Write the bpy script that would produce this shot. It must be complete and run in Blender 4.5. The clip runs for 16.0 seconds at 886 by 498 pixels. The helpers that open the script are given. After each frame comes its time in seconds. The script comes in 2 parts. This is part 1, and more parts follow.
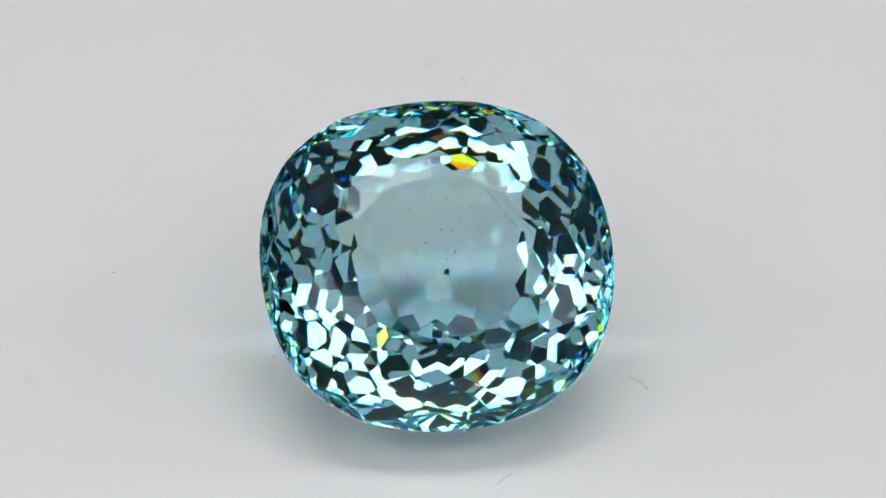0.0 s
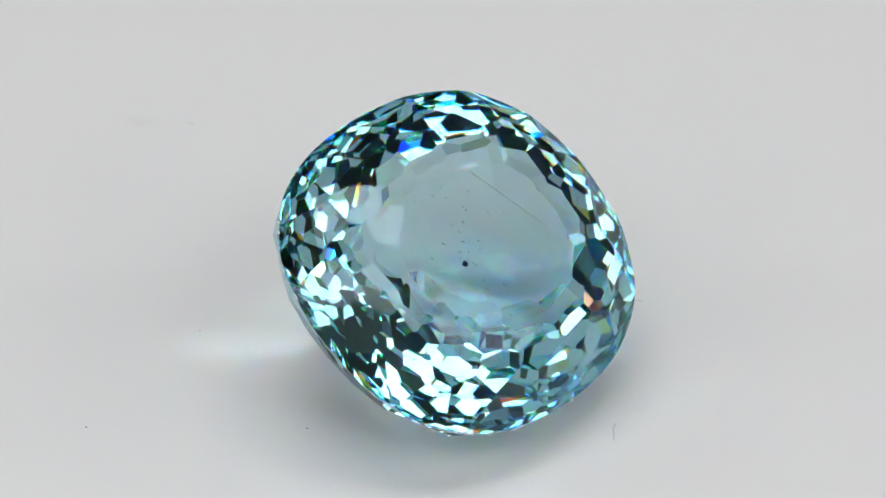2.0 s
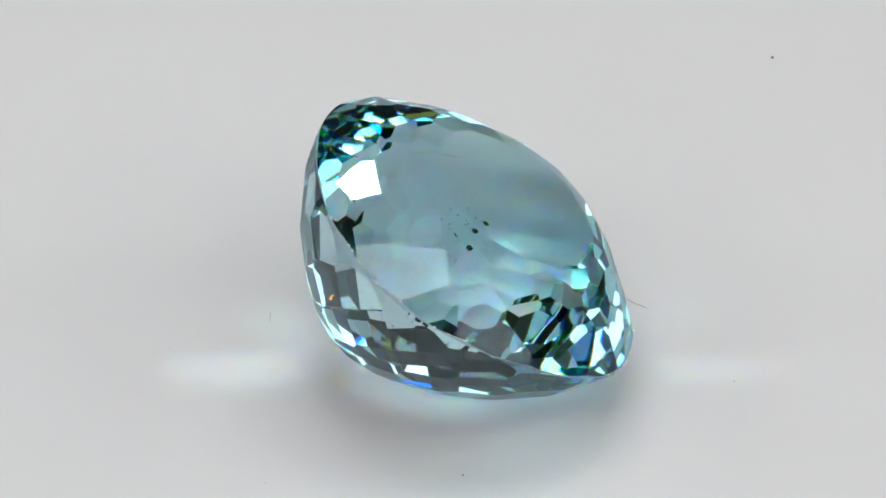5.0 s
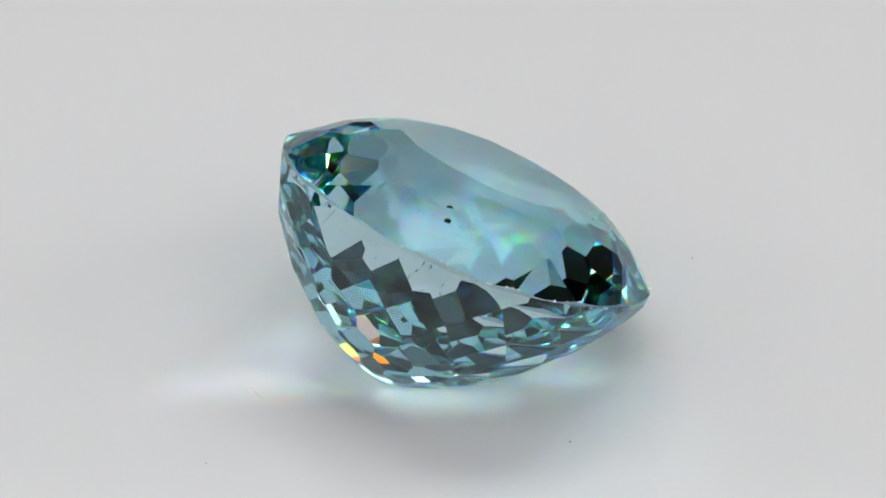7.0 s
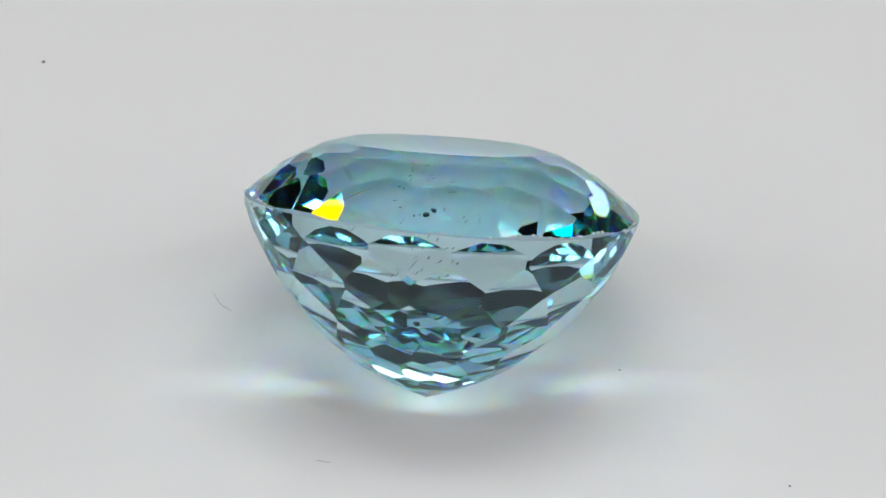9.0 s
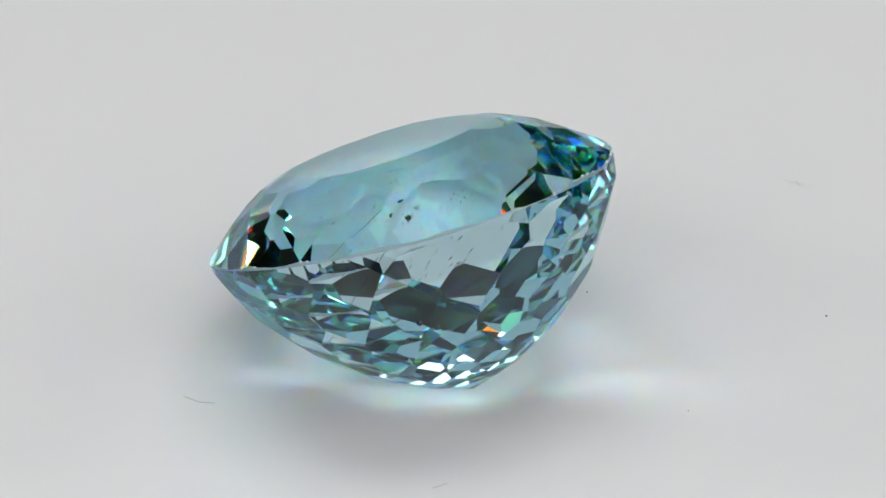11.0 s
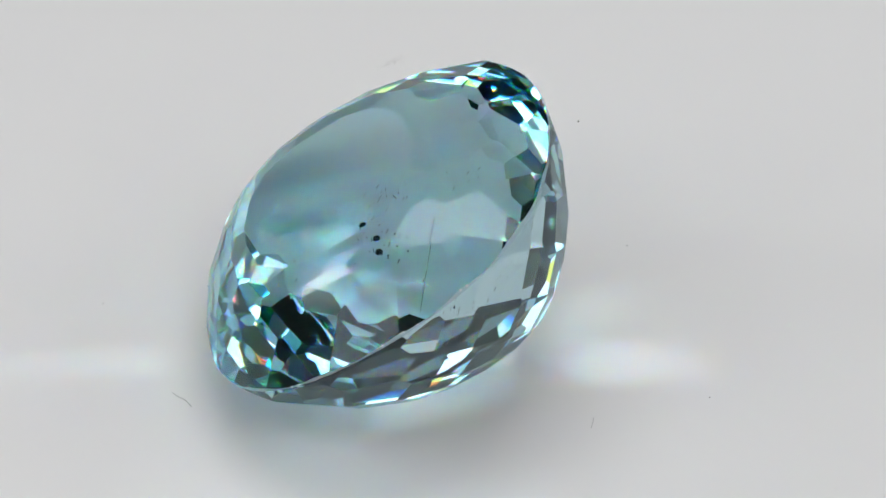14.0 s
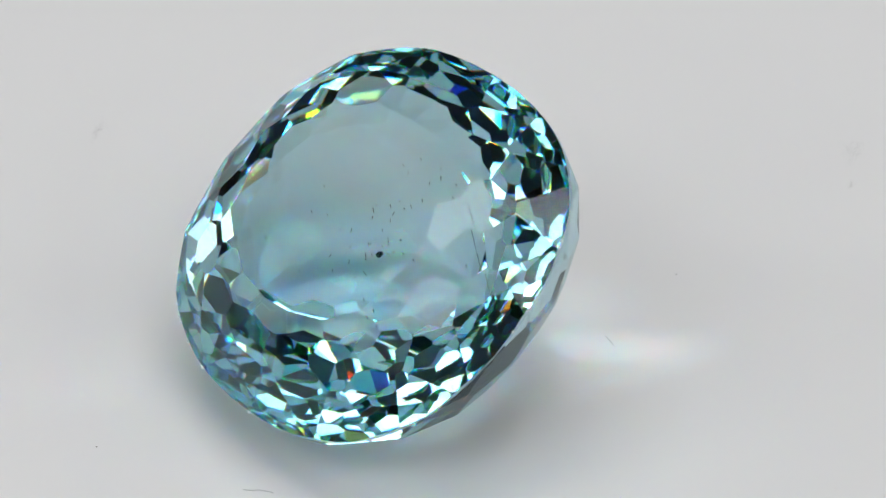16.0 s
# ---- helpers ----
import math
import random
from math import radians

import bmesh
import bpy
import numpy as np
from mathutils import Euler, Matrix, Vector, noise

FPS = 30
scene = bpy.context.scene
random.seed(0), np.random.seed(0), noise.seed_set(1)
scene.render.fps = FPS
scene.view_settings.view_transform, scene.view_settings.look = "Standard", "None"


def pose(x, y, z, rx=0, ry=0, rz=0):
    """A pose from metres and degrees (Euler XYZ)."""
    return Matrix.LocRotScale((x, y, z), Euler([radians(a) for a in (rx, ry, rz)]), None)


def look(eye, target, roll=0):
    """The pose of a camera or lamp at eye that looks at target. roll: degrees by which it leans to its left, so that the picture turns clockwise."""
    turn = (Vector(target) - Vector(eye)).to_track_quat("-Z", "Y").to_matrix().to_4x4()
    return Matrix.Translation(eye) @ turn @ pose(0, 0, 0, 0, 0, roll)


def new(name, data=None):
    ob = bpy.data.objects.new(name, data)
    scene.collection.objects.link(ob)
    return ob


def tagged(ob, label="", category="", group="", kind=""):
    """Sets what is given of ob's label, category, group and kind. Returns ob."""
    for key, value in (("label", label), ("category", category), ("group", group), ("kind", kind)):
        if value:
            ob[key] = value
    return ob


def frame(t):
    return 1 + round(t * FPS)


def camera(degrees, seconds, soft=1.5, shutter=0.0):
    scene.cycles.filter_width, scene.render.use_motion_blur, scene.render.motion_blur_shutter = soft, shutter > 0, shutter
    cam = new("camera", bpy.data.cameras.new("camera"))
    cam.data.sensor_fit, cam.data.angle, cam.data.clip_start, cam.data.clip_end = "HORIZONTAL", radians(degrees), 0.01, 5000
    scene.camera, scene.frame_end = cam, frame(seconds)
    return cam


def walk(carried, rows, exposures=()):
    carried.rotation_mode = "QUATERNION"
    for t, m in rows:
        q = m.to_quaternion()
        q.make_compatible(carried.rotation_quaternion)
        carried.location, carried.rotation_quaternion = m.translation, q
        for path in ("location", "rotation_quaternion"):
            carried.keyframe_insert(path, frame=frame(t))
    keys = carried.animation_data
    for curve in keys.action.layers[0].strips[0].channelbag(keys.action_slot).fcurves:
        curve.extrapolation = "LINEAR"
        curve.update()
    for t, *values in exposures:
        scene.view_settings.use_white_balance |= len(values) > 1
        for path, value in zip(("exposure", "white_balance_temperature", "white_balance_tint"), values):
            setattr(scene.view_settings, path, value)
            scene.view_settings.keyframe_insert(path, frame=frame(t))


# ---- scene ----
# ---------------------------------------------------------------- camera
# a slow push-in along the view, with a slight drift to the right
cam = camera(8.0, 16.0, soft=1.6)
TILT = 50.633
walk(cam, [
    (0, pose(-0.00002, -0.19348, 0.16401, TILT, 0, 0)),
    (2, pose(0.00010, -0.18772, 0.15924, TILT, 0, 0)),
    (4, pose(0.00022, -0.18246, 0.15488, TILT, 0, 0)),
    (6, pose(0.00034, -0.17768, 0.15091, TILT, 0, 0)),
    (8, pose(0.00046, -0.17334, 0.14730, TILT, 0, 0)),
    (10, pose(0.00058, -0.16943, 0.14404, TILT, 0, 0)),
    (12, pose(0.00071, -0.16591, 0.14111, TILT, 0, 0)),
    (14, pose(0.00083, -0.16276, 0.13848, TILT, 0, 0)),
    (16, pose(0.00095, -0.15997, 0.13614, TILT, 0, 0)),
], exposures=[(0, 0.09), (16, 0.09)])

# ---------------------------------------------------------------- light
# light goes to and fro many times inside a cut stone
scene.cycles.max_bounces = scene.cycles.transmission_bounces = scene.cycles.glossy_bounces = 32
scene.cycles.blur_glossy = 0.0  # keeps the beams that the stone throws on the disc
scene.cycles.caustics_refractive = scene.cycles.caustics_reflective = True
MM = 0.001
world = bpy.data.worlds.new("dim_room")
world.use_nodes = True
world.node_tree.nodes["Background"].inputs[0].default_value = (0.9, 0.95, 1.0, 1)
world.node_tree.nodes["Background"].inputs[1].default_value = 0.02
scene.world = world


def studio_light(azimuth, elevation, distance, wide, high, watts, colour=(0.97, 0.99, 1.02)):
    """A soft panel lamp that looks at the stone; azimuth 0 is to the right, 90 behind it."""
    a, e = radians(azimuth), radians(elevation)
    eye = Vector((math.cos(a) * math.cos(e), math.sin(a) * math.cos(e), math.sin(e))) * distance
    data = bpy.data.lights.new("panel_lamp", "AREA")
    data.shape, data.size, data.size_y, data.energy, data.color = "RECTANGLE", wide, high, watts, colour
    ob = new("panel_lamp", data)
    ob.matrix_world = look(eye, (0, 0, 0.004))
    return ob


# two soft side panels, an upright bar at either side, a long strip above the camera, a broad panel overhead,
# dim fill lamps added beside and below the lens to brighten facets; and a scatter of small bright diodes
for azimuth in (-24, 204):
    studio_light(azimuth, 33, 0.28, 0.10, 0.10, 0.055)
for azimuth in (3, 177):
    studio_light(azimuth, 25, 0.30, 0.022, 0.14, 0.085)
studio_light(270, 58, 0.30, 0.32, 0.07, 0.175)
studio_light(90, 82, 0.38, 0.36, 0.12, 0.41)
for azimuth in (232, 308):
    studio_light(azimuth, 37, 0.34, 0.22, 0.10, 0.025)
studio_light(270, 21, 0.34, 0.13, 0.13, 0.022)
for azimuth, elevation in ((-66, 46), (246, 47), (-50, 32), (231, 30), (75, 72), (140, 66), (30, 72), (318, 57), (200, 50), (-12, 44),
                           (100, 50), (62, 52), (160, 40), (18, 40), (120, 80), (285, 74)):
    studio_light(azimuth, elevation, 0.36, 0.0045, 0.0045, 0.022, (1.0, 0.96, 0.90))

# ---------------------------------------------------------------- materials


def material(name):
    m = bpy.data.materials.new(name)
    m.use_nodes = True
    m.node_tree.nodes.clear()
    n, l = m.node_tree.nodes, m.node_tree.links
    return m, n, l, n.new("ShaderNodeOutputMaterial")


def surface(name, colour, rough, spread=0.0, scale=400.0, bump=0.0, fine=4000.0, coat=0.0, specular=0.5):
    """A plain painted or moulded surface: broad stains, fine grain, a little relief."""
    m, n, l, out = material(name)
    b = n.new("ShaderNodeBsdfPrincipled")
    co = n.new("ShaderNodeTexCoord")
    big, small = n.new("ShaderNodeTexNoise"), n.new("ShaderNodeTexNoise")
    big.inputs["Scale"].default_value, small.inputs["Scale"].default_value = scale, fine
    big.inputs["Detail"].default_value = 4
    for t in (big, small):
        l.new(co.outputs["Object"], t.inputs["Vector"])
    ramp = n.new("ShaderNodeMapRange")
    ramp.inputs["To Min"].default_value, ramp.inputs["To Max"].default_value = 1 - spread, 1 + spread
    l.new(big.outputs["Fac"], ramp.inputs["Value"])
    mul = n.new("ShaderNodeVectorMath")
    mul.operation = "SCALE"
    mul.inputs[0].default_value = colour
    l.new(ramp.outputs["Result"], mul.inputs["Scale"])
    l.new(mul.outputs["Vector"], b.inputs["Base Color"])
    rr = n.new("ShaderNodeMapRange")
    rr.inputs["To Min"].default_value, rr.inputs["To Max"].default_value = rough * 0.85, rough * 1.15
    l.new(small.outputs["Fac"], rr.inputs["Value"])
    l.new(rr.outputs["Result"], b.inputs["Roughness"])
    if bump:
        bp = n.new("ShaderNodeBump")
        bp.inputs["Strength"].default_value, bp.inputs["Distance"].default_value = bump, 0.00002
        l.new(small.outputs["Fac"], bp.inputs["Height"])
        l.new(bp.outputs["Normal"], b.inputs["Normal"])
    b.inputs["Coat Weight"].default_value = coat
    b.inputs["Specular IOR Level"].default_value = specular
    l.new(b.outputs["BSDF"], out.inputs["Surface"])
    return m


def crystal(name, lobes, rough=0.0):
    """Clear blue-green crystal. Each lobe is a colour and how strongly it bends; red bends less than blue, which gives the fire."""
    m, n, l, out = material(name)
    last = None
    for colour, ior in lobes:
        g = n.new("ShaderNodeBsdfGlass")
        g.inputs["Color"].default_value, g.inputs["IOR"].default_value = (*colour, 1), ior
        g.inputs["Roughness"].default_value = rough
        if last:
            add = n.new("ShaderNodeAddShader")
            l.new(last, add.inputs[0])
            l.new(g.outputs["BSDF"], add.inputs[1])
            last = add.outputs["Shader"]
        else:
            last = g.outputs["BSDF"]
    l.new(last, out.inputs["Surface"])
    return m


WHITE_ACRYLIC = surface("white_acrylic", (0.80, 0.80, 0.80), 0.38, 0.012, 60, 0, 300)
DARK_WALL = surface("dark_wall", (0.022, 0.016, 0.013), 0.8, 0.2, 3, 0, 200, specular=0.2)
BROWN_TABLE = surface("brown_table", (0.055, 0.034, 0.024), 0.7, 0.25, 30, 0, 200, specular=0.2)
# bluish so that the stone's dark facets turn navy
BLUE_WALL = surface("blue_grey_wall", (0.30, 0.36, 0.55), 0.8, 0.1, 3, 0, 200, specular=0.2)
PALE_WALL = surface("pale_wall", (0.60, 0.61, 0.64), 0.8, 0.05, 3, 0, 200)
TINT = (0.780, 0.916, 0.952)  # what one passage through the stone leaves of the light
GEM = crystal("blue_green_crystal", ((TINT, 1.577),))
FIRE = crystal("blue_green_crystal_with_fire", (((0.660, 0.155, 0.0), 1.571), ((0.12, 0.606, 0.135), 1.577), ((0.0, 0.155, 0.817), 1.584)))
FROSTED = crystal("frosted_crystal", (((0.76, 0.90, 0.94), 1.577),), 0.3)
n, l = FROSTED.node_tree.nodes, FROSTED.node_tree.links
ground, blend = n.new("ShaderNodeBsdfDiffuse"), n.new("ShaderNodeMixShader")
ground.inputs["Color"].default_value = (0.34, 0.44, 0.50, 1)
blend.inputs["Fac"].default_value = 0.5
l.new(n["Glass BSDF"].outputs["BSDF"], blend.inputs[1])
l.new(ground.outputs["BSDF"], blend.inputs[2])
l.new(blend.outputs["Shader"], n["Material Output"].inputs["Surface"])
# near-white colour stands for the highlights that edge nicks catch
CHIP = surface("frosted_nick_glint", (0.82, 0.86, 0.88), 0.2, 0.1, 20000)
DUST = surface("grey_dust", (0.22, 0.215, 0.21), 0.9, 0.3, 20000)
LINT = surface("grey_lint", (0.36, 0.36, 0.36), 0.9, 0.2, 20000)
SOOT = surface("black_mineral", (0.004, 0.004, 0.004), 0.6, 0.3, 20000)


def part(name, bm, mat, parent=None, label=""):
    """Links a bmesh as one mesh object under a thing or a part."""
    me = bpy.data.meshes.new(name)
    bm.to_mesh(me)
    bm.free()
    me.materials.append(mat)
    ob = new(name, me)
    if parent:
        ob.parent = parent
    if label:
        tagged(ob, label)
    return ob


# ---------------------------------------------------------------- the setting
TURNING = []  # (thing, its pose at the start)
SPIN = 19.0673  # degrees a second, anticlockwise from above


def turntable():
    """A round white disc, turned about the z axis, its upper face at z = 0."""
    bm = bmesh.new()
    bmesh.ops.create_cone(bm, cap_ends=True, segments=160, radius1=0.05, radius2=0.05, depth=0.006)
    bmesh.ops.bevel(bm, geom=[e for e in bm.edges if abs(e.verts[0].co.z - e.verts[1].co.z) < 1e-6], offset=0.0012, segments=3, affect="EDGES")
    bmesh.ops.translate(bm, vec=(0, 0, -0.003), verts=bm.verts)
    ob = part("turntable", bm, WHITE_ACRYLIC)
    tagged(ob, "smooth white acrylic turntable disc, slowly turning", "turntable")
    TURNING.append((ob, Matrix.Identity(4)))


def slab(name, lo, hi, mat):
    bm = bmesh.new()
    bmesh.ops.create_cube(bm, size=1)
    for v in bm.verts:
        v.co = [a + (b - a) * (c + 0.5) for a, b, c in zip(lo, hi, v.co)]
    return tagged(part(name, bm, mat), kind="structure")


turntable()
slab("table_surface", (-0.6, -0.6, -0.03), (0.6, 0.6, -0.006), BROWN_TABLE)
# unseen walls and ceiling, split and toned for what the stone reflects
slab("wall_back", (-0.6, 0.6, -0.03), (0.6, 0.63, 0.5), DARK_WALL)
slab("unseen_front_lower", (-0.6, -0.63, -0.03), (0.6, -0.6, 0.38), BLUE_WALL)
slab("unseen_front_upper", (-0.6, -0.63, 0.38), (0.6, -0.6, 0.5), PALE_WALL)
slab("wall_left", (-0.63, -0.63, -0.03), (-0.6, 0.63, 0.5), DARK_WALL)
slab("wall_right", (0.6, -0.63, -0.03), (0.63, 0.63, 0.5), DARK_WALL)
slab("ceiling", (-0.63, -0.63, 0.5), (0.63, 0.63, 0.53), PALE_WALL)

# ---------------------------------------------------------------- the stone
CROWN, DEPTH, GIRDLE, TABLE = 2.195 * MM, 6.533 * MM, -0.01 * MM, 0.45


def outline(a):
    """Radius of the girdle, a rounded cushion, at the angle a."""
    return 7.024 * MM * (1 + 0.0107 * math.cos(2 * a) - 0.0047 * math.sin(2 * a) + 0.0006 * math.cos(3 * a) + 0.0030 * math.sin(3 * a)
                         - 0.0202 * math.cos(4 * a) - 0.0113 * math.sin(4 * a))


def wave(a):
    """How far the hand-cut girdle rises and falls round the stone."""
    return (0.124 * math.cos(2 * a) + 0.100 * math.sin(2 * a)) * MM


def body(a, s, above):
    """A point of the smooth body on which the facets are cut: s is 1 at the girdle and less inwards."""
    r = outline(a) * s
    if above:
        u = (1 - s) / (1 - TABLE)
        h = 1 - max(1 - u, 0) ** 1.675
        return Vector((r * math.cos(a) + 0.117 * MM * u, r * math.sin(a) - 0.423 * MM * u, GIRDLE + h * CROWN + wave(a) * (1 - u)))
    u = 1 - 0.50 * s ** 1.3 - 0.42 * s ** 3.2 - 0.08 * s ** 20
    return Vector((r * math.cos(a) + 0.01 * MM * u, r * math.sin(a) + 0.788 * MM * u, -GIRDLE - u * DEPTH + wave(a) * s))


def facet_plane(a, s, above, rng, off):
    """The plane that touches the body there, a little off as a hand-cut facet is."""
    d = 1e-4
    p = body(a, s, above)
    n = (body(a + d, s, above) - p).cross(body(a, s + d, above) - p).normalized()
    if n.z * (1 if above else -1) < 0:
        n = -n
    n = (n + Vector([rng.gauss(0, off) for _ in range(3)])).normalized()
    return p, n


def gemstone():
    """A mixed-cut cushion: a flat table, tiers of crown facets, a thin girdle, tiers of pavilion facets."""
    rng = random.Random(4)
    N, M = 16, 16
    planes = [("table_facet", Vector((0, 0, CROWN + GIRDLE)), Vector((0, 0, 1)))]
    for k, s in enumerate((0.955, 0.84, 0.69, 0.54)):
        for i in range(N):
            planes.append(("crown", *facet_plane((i + 0.5 * (k % 2)) * math.tau / N, s, True, rng, 0.016)))
    for k, s in enumerate((0.955, 0.85, 0.70, 0.55, 0.40, 0.26, 0.13)):
        for i in range(M):
            planes.append(("pavilion", *facet_plane((i + 0.5 * (k % 2)) * math.tau / M, s, False, rng, 0.008)))
    for i in range(64):
        a = i * math.tau / 64
        n = Vector((math.cos(a), math.sin(a), 0))
        d = max(outline(a + j * 0.01) * math.cos(j * 0.01) for j in range(-30, 31))
        planes.append(("girdle", n * d, n))
        planes.append(("pavilion", n * d + Vector((0, 0, wave(a) - 0.07 * MM)), (n - Vector((0, 0, 0.07))).normalized()))
    bm = bmesh.new()
    bmesh.ops.create_cube(bm, size=0.024)
    tier = bm.faces.layers.int.new("tier")
    kinds = ("table_facet", "crown", "girdle", "pavilion")
    for kind, p, n in planes:
        cut = bmesh.ops.bisect_plane(bm, geom=bm.verts[:] + bm.edges[:] + bm.faces[:], dist=1e-8, plane_co=p, plane_no=n, clear_outer=True)
        edges = [g for g in cut["geom_cut"] if isinstance(g, bmesh.types.BMEdge)]
        if len(edges) < 3:
            continue
        for f in bmesh.ops.contextual_create(bm, geom=edges)["faces"]:
            f[tier] = kinds.index(kind)
    bmesh.ops.recalc_face_normals(bm, faces=bm.faces)
    rim = [[v.co.copy() for v in e.verts] for e in bm.edges if {f[tier] for f in e.link_faces} == {1, 2}]
    thing = new("gemstone")
    tagged(thing, "faceted blue-green cushion-cut gemstone lying tilted on white disc", "gemstone")
    turn = pose(0, 0, 0, 0, 0, 0.41) @ Matrix(((0.99963, 0.02581, 0.00841), (-0.01706, 0.8381, -0.54525), (-0.02112, 0.54491, 0.83824))).to_4x4()
    low = min((turn @ v.co).z for v in bm.verts)
    labels = {"table_facet": "large flat polished top facet", "crown": "crown of small lozenge facets",
              "girdle": "thin frosted edge band", "pavilion": "deep pavilion of lozenge facets"}
    for k, kind in enumerate(kinds):
        sub = bm.copy()
        bmesh.ops.delete(sub, geom=[f for f in sub.faces if f[sub.faces.layers.int["tier"]] != k], context="FACES")
        part(kind, sub, FROSTED if kind == "girdle" else GEM if kind == "pavilion" else FIRE, thing, labels[kind])
    bm.free()
    TURNING.append((thing, Matrix.Translation((-0.268 * MM, -1.470 * MM, -low)) @ turn))
    return thing, rim


def fleck(name, parent, at, size, mat, seed, label="", squash=(1, 1, 1)):
    """A small angular grain."""
    rng = random.Random(seed)
    bm = bmesh.new()
    bmesh.ops.create_icosphere(bm, subdivisions=1, radius=size / 2)
    for v in bm.verts:
        v.co = Vector([c * q * rng.uniform(0.7, 1.25) for c, q in zip(v.co, squash)])
    if parent:
        bmesh.ops.translate(bm, vec=at, verts=bm.verts)
    return part(name, bm, mat, parent, label)


def needles(parent):
    """A long dark growth needle in a few broken lengths, and a scatter of short ones."""
    rng = random.Random(9)
    a, b = Vector((1.97, 2.75, -0.15)) * MM, Vector((4.65, 0.12, -3.46)) * MM
    for lo, hi in ((0.0, 0.30), (0.33, 0.58), (0.62, 0.80), (0.86, 1.0)):
        bm = bmesh.new()
        rod(bm, a.lerp(b, lo), a.lerp(b, hi), 0.012 * MM)
        part("needle_inclusion", bm, SOOT, parent, "thin dark needle inside the stone")
    bm = bmesh.new()
    way = (b - a).normalized()
    for _ in range(46):
        p = Vector((rng.gauss(0.3, 1.7), rng.gauss(0.2, 1.5), rng.uniform(-2.4, 0.8))) * MM
        w = (way + Vector([rng.gauss(0, 0.25) for _ in range(3)])).normalized()
        rod(bm, p, p + w * rng.uniform(0.05, 0.20) * MM, rng.uniform(0.010, 0.020) * MM)
    tagged(part("fine_inclusions", bm, SOOT, parent, "scatter of minute dark dashes inside the stone"), kind="stuff")


def rod(bm, p, q, radius):
    made = bmesh.ops.create_cone(bm, cap_ends=True, segments=6, radius1=radius, radius2=radius * 0.6, depth=(q - p).length)["verts"]
    m = Matrix.Translation((p + q) / 2) @ (q - p).to_track_quat("Z", "Y").to_matrix().to_4x4()
    bmesh.ops.transform(bm, matrix=m, verts=made)


stone, rim = gemstone()
for k, (x, y, z, size) in enumerate(((0.41, -0.14, -2.36, 0.27), (0.73, 0.67, -2.1, 0.09), (0.78, 0.22, -2.3, 0.07),
                                     (0.33, 0.12, -2.2, 0.05), (0.08, -0.58, -2.5, 0.06), (0.18, -1.23, -2.7, 0.05))):
    fleck("inclusion", stone, Vector((x, y, z)) * MM, size * MM, SOOT, k, "black mineral speck inside the stone")
needles(stone)
rng = random.Random(12)
chipped = [(p, q) for p, q in rim if math.sin(3 * math.atan2(p.y, p.x) + 0.8) > -0.25]
for k in range(70):  # nicks along worn stretches of the upper girdle edge, their glints put in as white
    p, q = rng.choice(chipped)
    fleck("edge_nick", stone, p.lerp(q, rng.random()) * 1.001, rng.choice((0.05, 0.06, 0.08, 0.12)) * MM, CHIP, 60 + k, "minute nick in the stone's edge, its glint put in as white")

# ---------------------------------------------------------------- dust on the disc


def speck(x, y, size, seed):
    ob = fleck("dust_speck", None, None, size * MM, DUST, seed, squash=(1, 0.8, 0.5))
    low = min(v.co.z for v in ob.data.vertices)
    tagged(ob, "tiny grey dust speck on the white disc", "dust", "dust on the disc")
    TURNING.append((ob, Matrix.Translation((x * MM, y * MM, -low))))


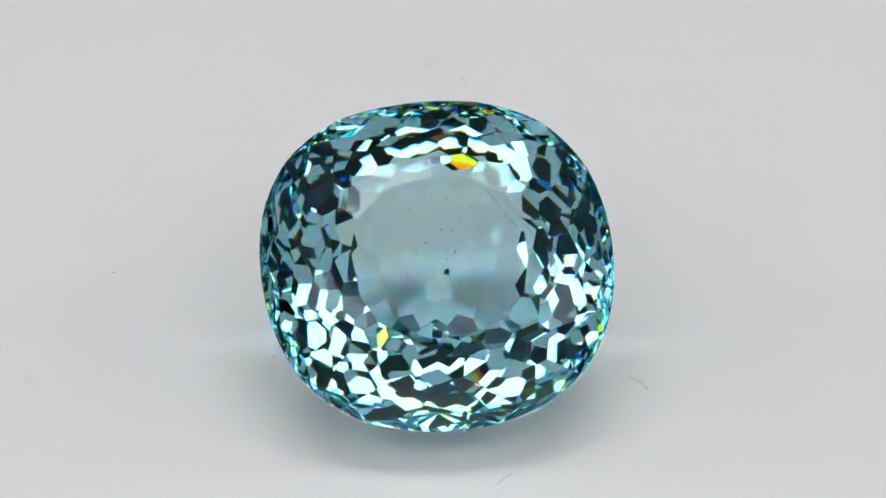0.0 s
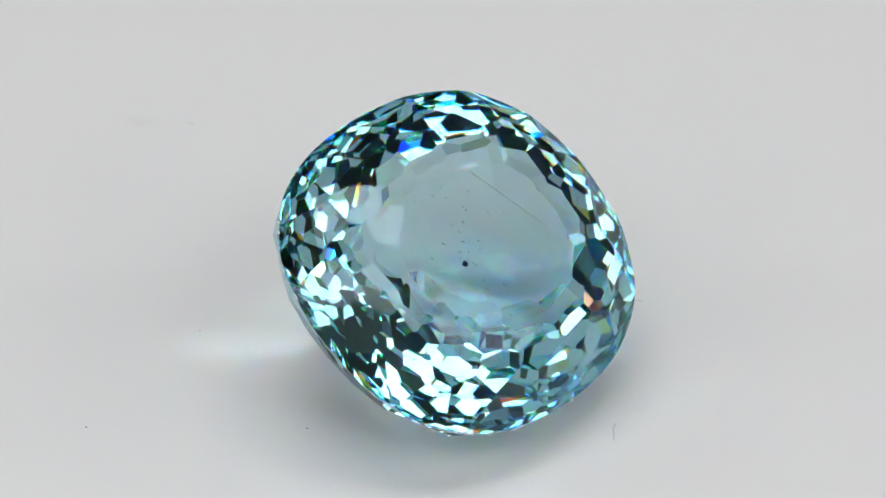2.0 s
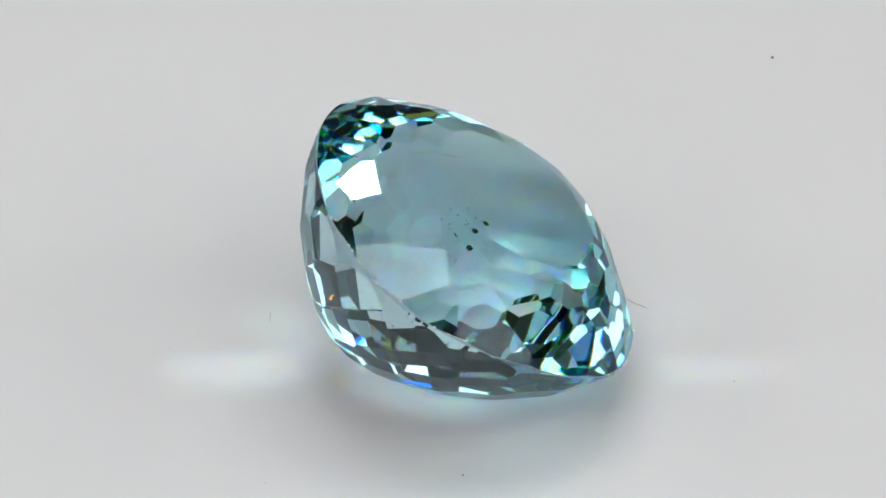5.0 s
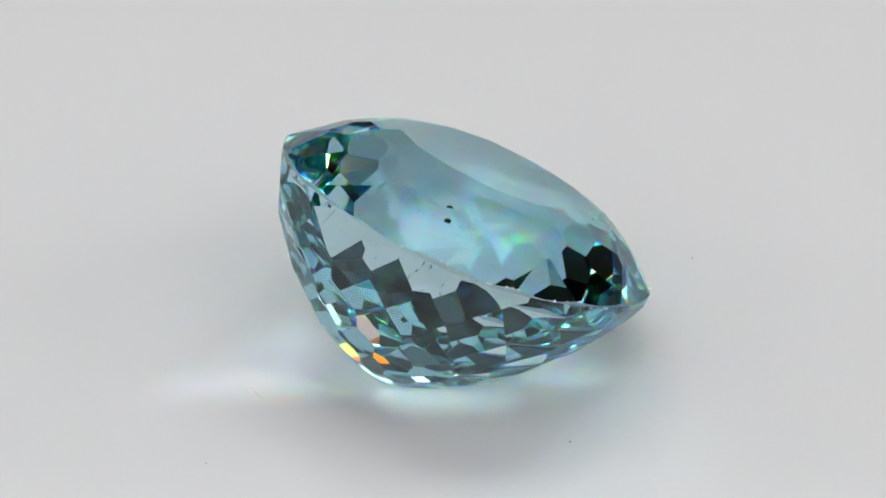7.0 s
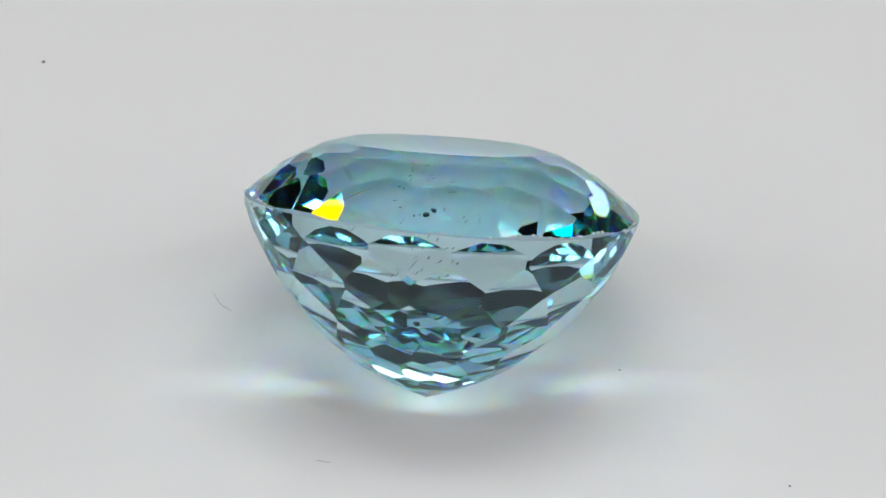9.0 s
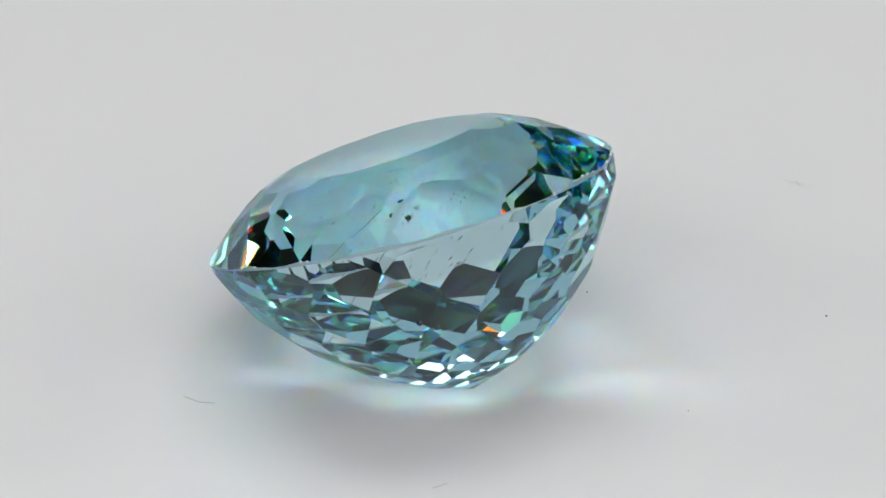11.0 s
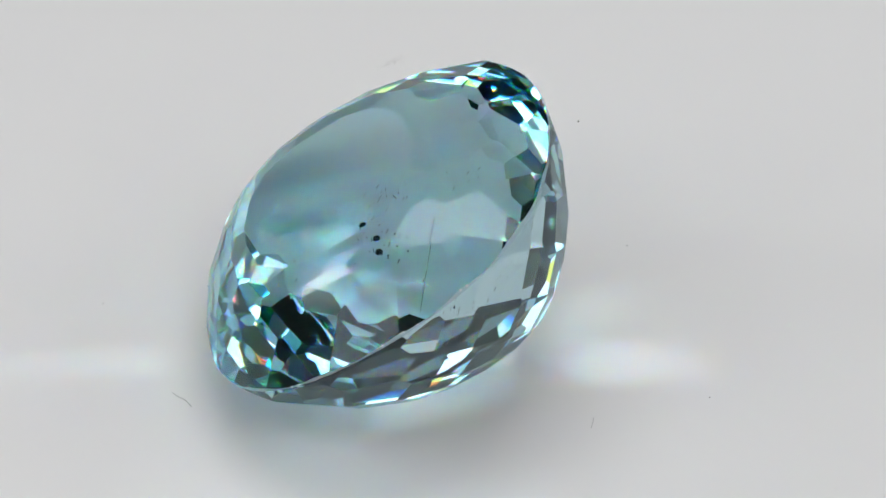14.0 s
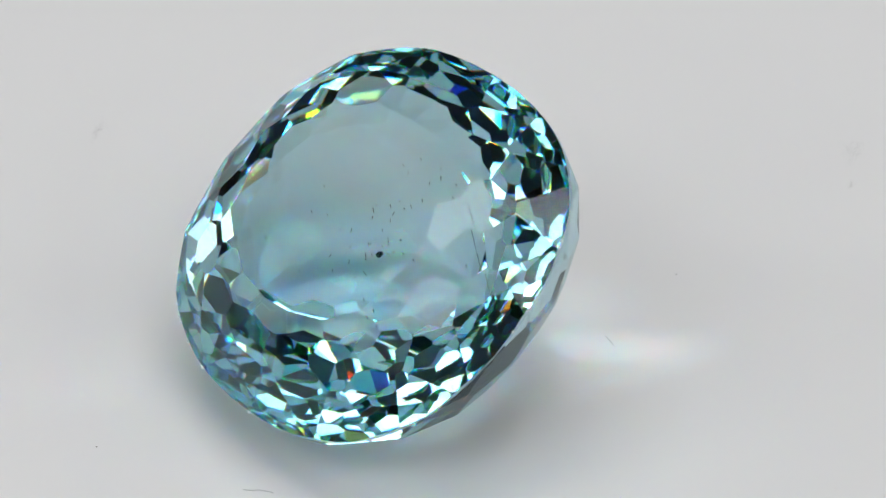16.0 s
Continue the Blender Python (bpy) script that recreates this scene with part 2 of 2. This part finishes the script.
def lint(points, thick=0.010):
    """A short bent fibre through points in mm on the disc."""
    cu = bpy.data.curves.new("lint_fibre", "CURVE")
    cu.dimensions, cu.bevel_depth, cu.bevel_resolution, cu.resolution_u = "3D", thick * MM, 1, 6
    sp = cu.splines.new("NURBS")
    sp.points.add(len(points) - 1)
    sp.use_endpoint_u, sp.order_u = True, 3
    cx, cy = points[0]
    for q, (x, y) in zip(sp.points, points):
        q.co = ((x - cx) * MM, (y - cy) * MM, thick * MM, 1)
    cu.materials.append(LINT)
    ob = new("lint_fibre", cu)
    tagged(ob, "fine grey lint fibre on the white disc", "lint", "lint on the disc")
    TURNING.append((ob, Matrix.Translation((cx * MM, cy * MM, 0))))


for k, (x, y, size) in enumerate(((16.85, -14.91, 0.17), (-6.79, -0.37, 0.10), (-13.4, 4.9, 0.10), (1.3, 9.85, 0.06), (-2.5, -10.9, 0.07), (-6.56, 6.84, 0.06))):
    speck(x, y, size, 20 + k)
lint([(2.0, -8.15), (2.25, -7.95), (2.3, -7.7), (2.7, -7.45)])
lint([(8.15, -2.45), (7.95, -2.1), (7.8, -1.85), (7.4, -1.62)])
lint([(3.07, 5.93), (2.8, 6.0), (2.54, 5.99)], 0.008)


def smudge(x, y, long, wide, turn, grains, seed):
    """A faint patch of the finest dust, thickest in its middle."""
    rng = random.Random(seed)
    bm = bmesh.new()
    for _ in range(grains):
        r = rng.uniform(0.006, 0.012) * MM
        at = Vector((rng.gauss(0, long / 4) * MM, rng.gauss(0, wide / 4) * MM, r * 0.4))
        made = bmesh.ops.create_icosphere(bm, subdivisions=1, radius=r)["verts"]
        bmesh.ops.transform(bm, matrix=Matrix.Translation(at) @ Matrix.Diagonal((1, 1, 0.4, 1)), verts=made)
    ob = part("dust_smudge", bm, LINT)
    tagged(ob, "faint grey smudge of fine dust on the white disc", "dust", "dust on the disc", "stuff")
    TURNING.append((ob, pose(x * MM, y * MM, 0, 0, 0, turn)))


smudge(-0.55, 18.85, 1.5, 0.9, -50, 190, 31)
smudge(0.86, 17.66, 0.45, 0.25, -60, 45, 32)
smudge(-16.50, -1.85, 1.1, 0.35, 130, 110, 33)


def motions():
    for thing, start in TURNING:
        walk(thing, [(k * 0.25, pose(0, 0, 0, 0, 0, SPIN * k * 0.25) @ start) for k in range(65)])


motions()
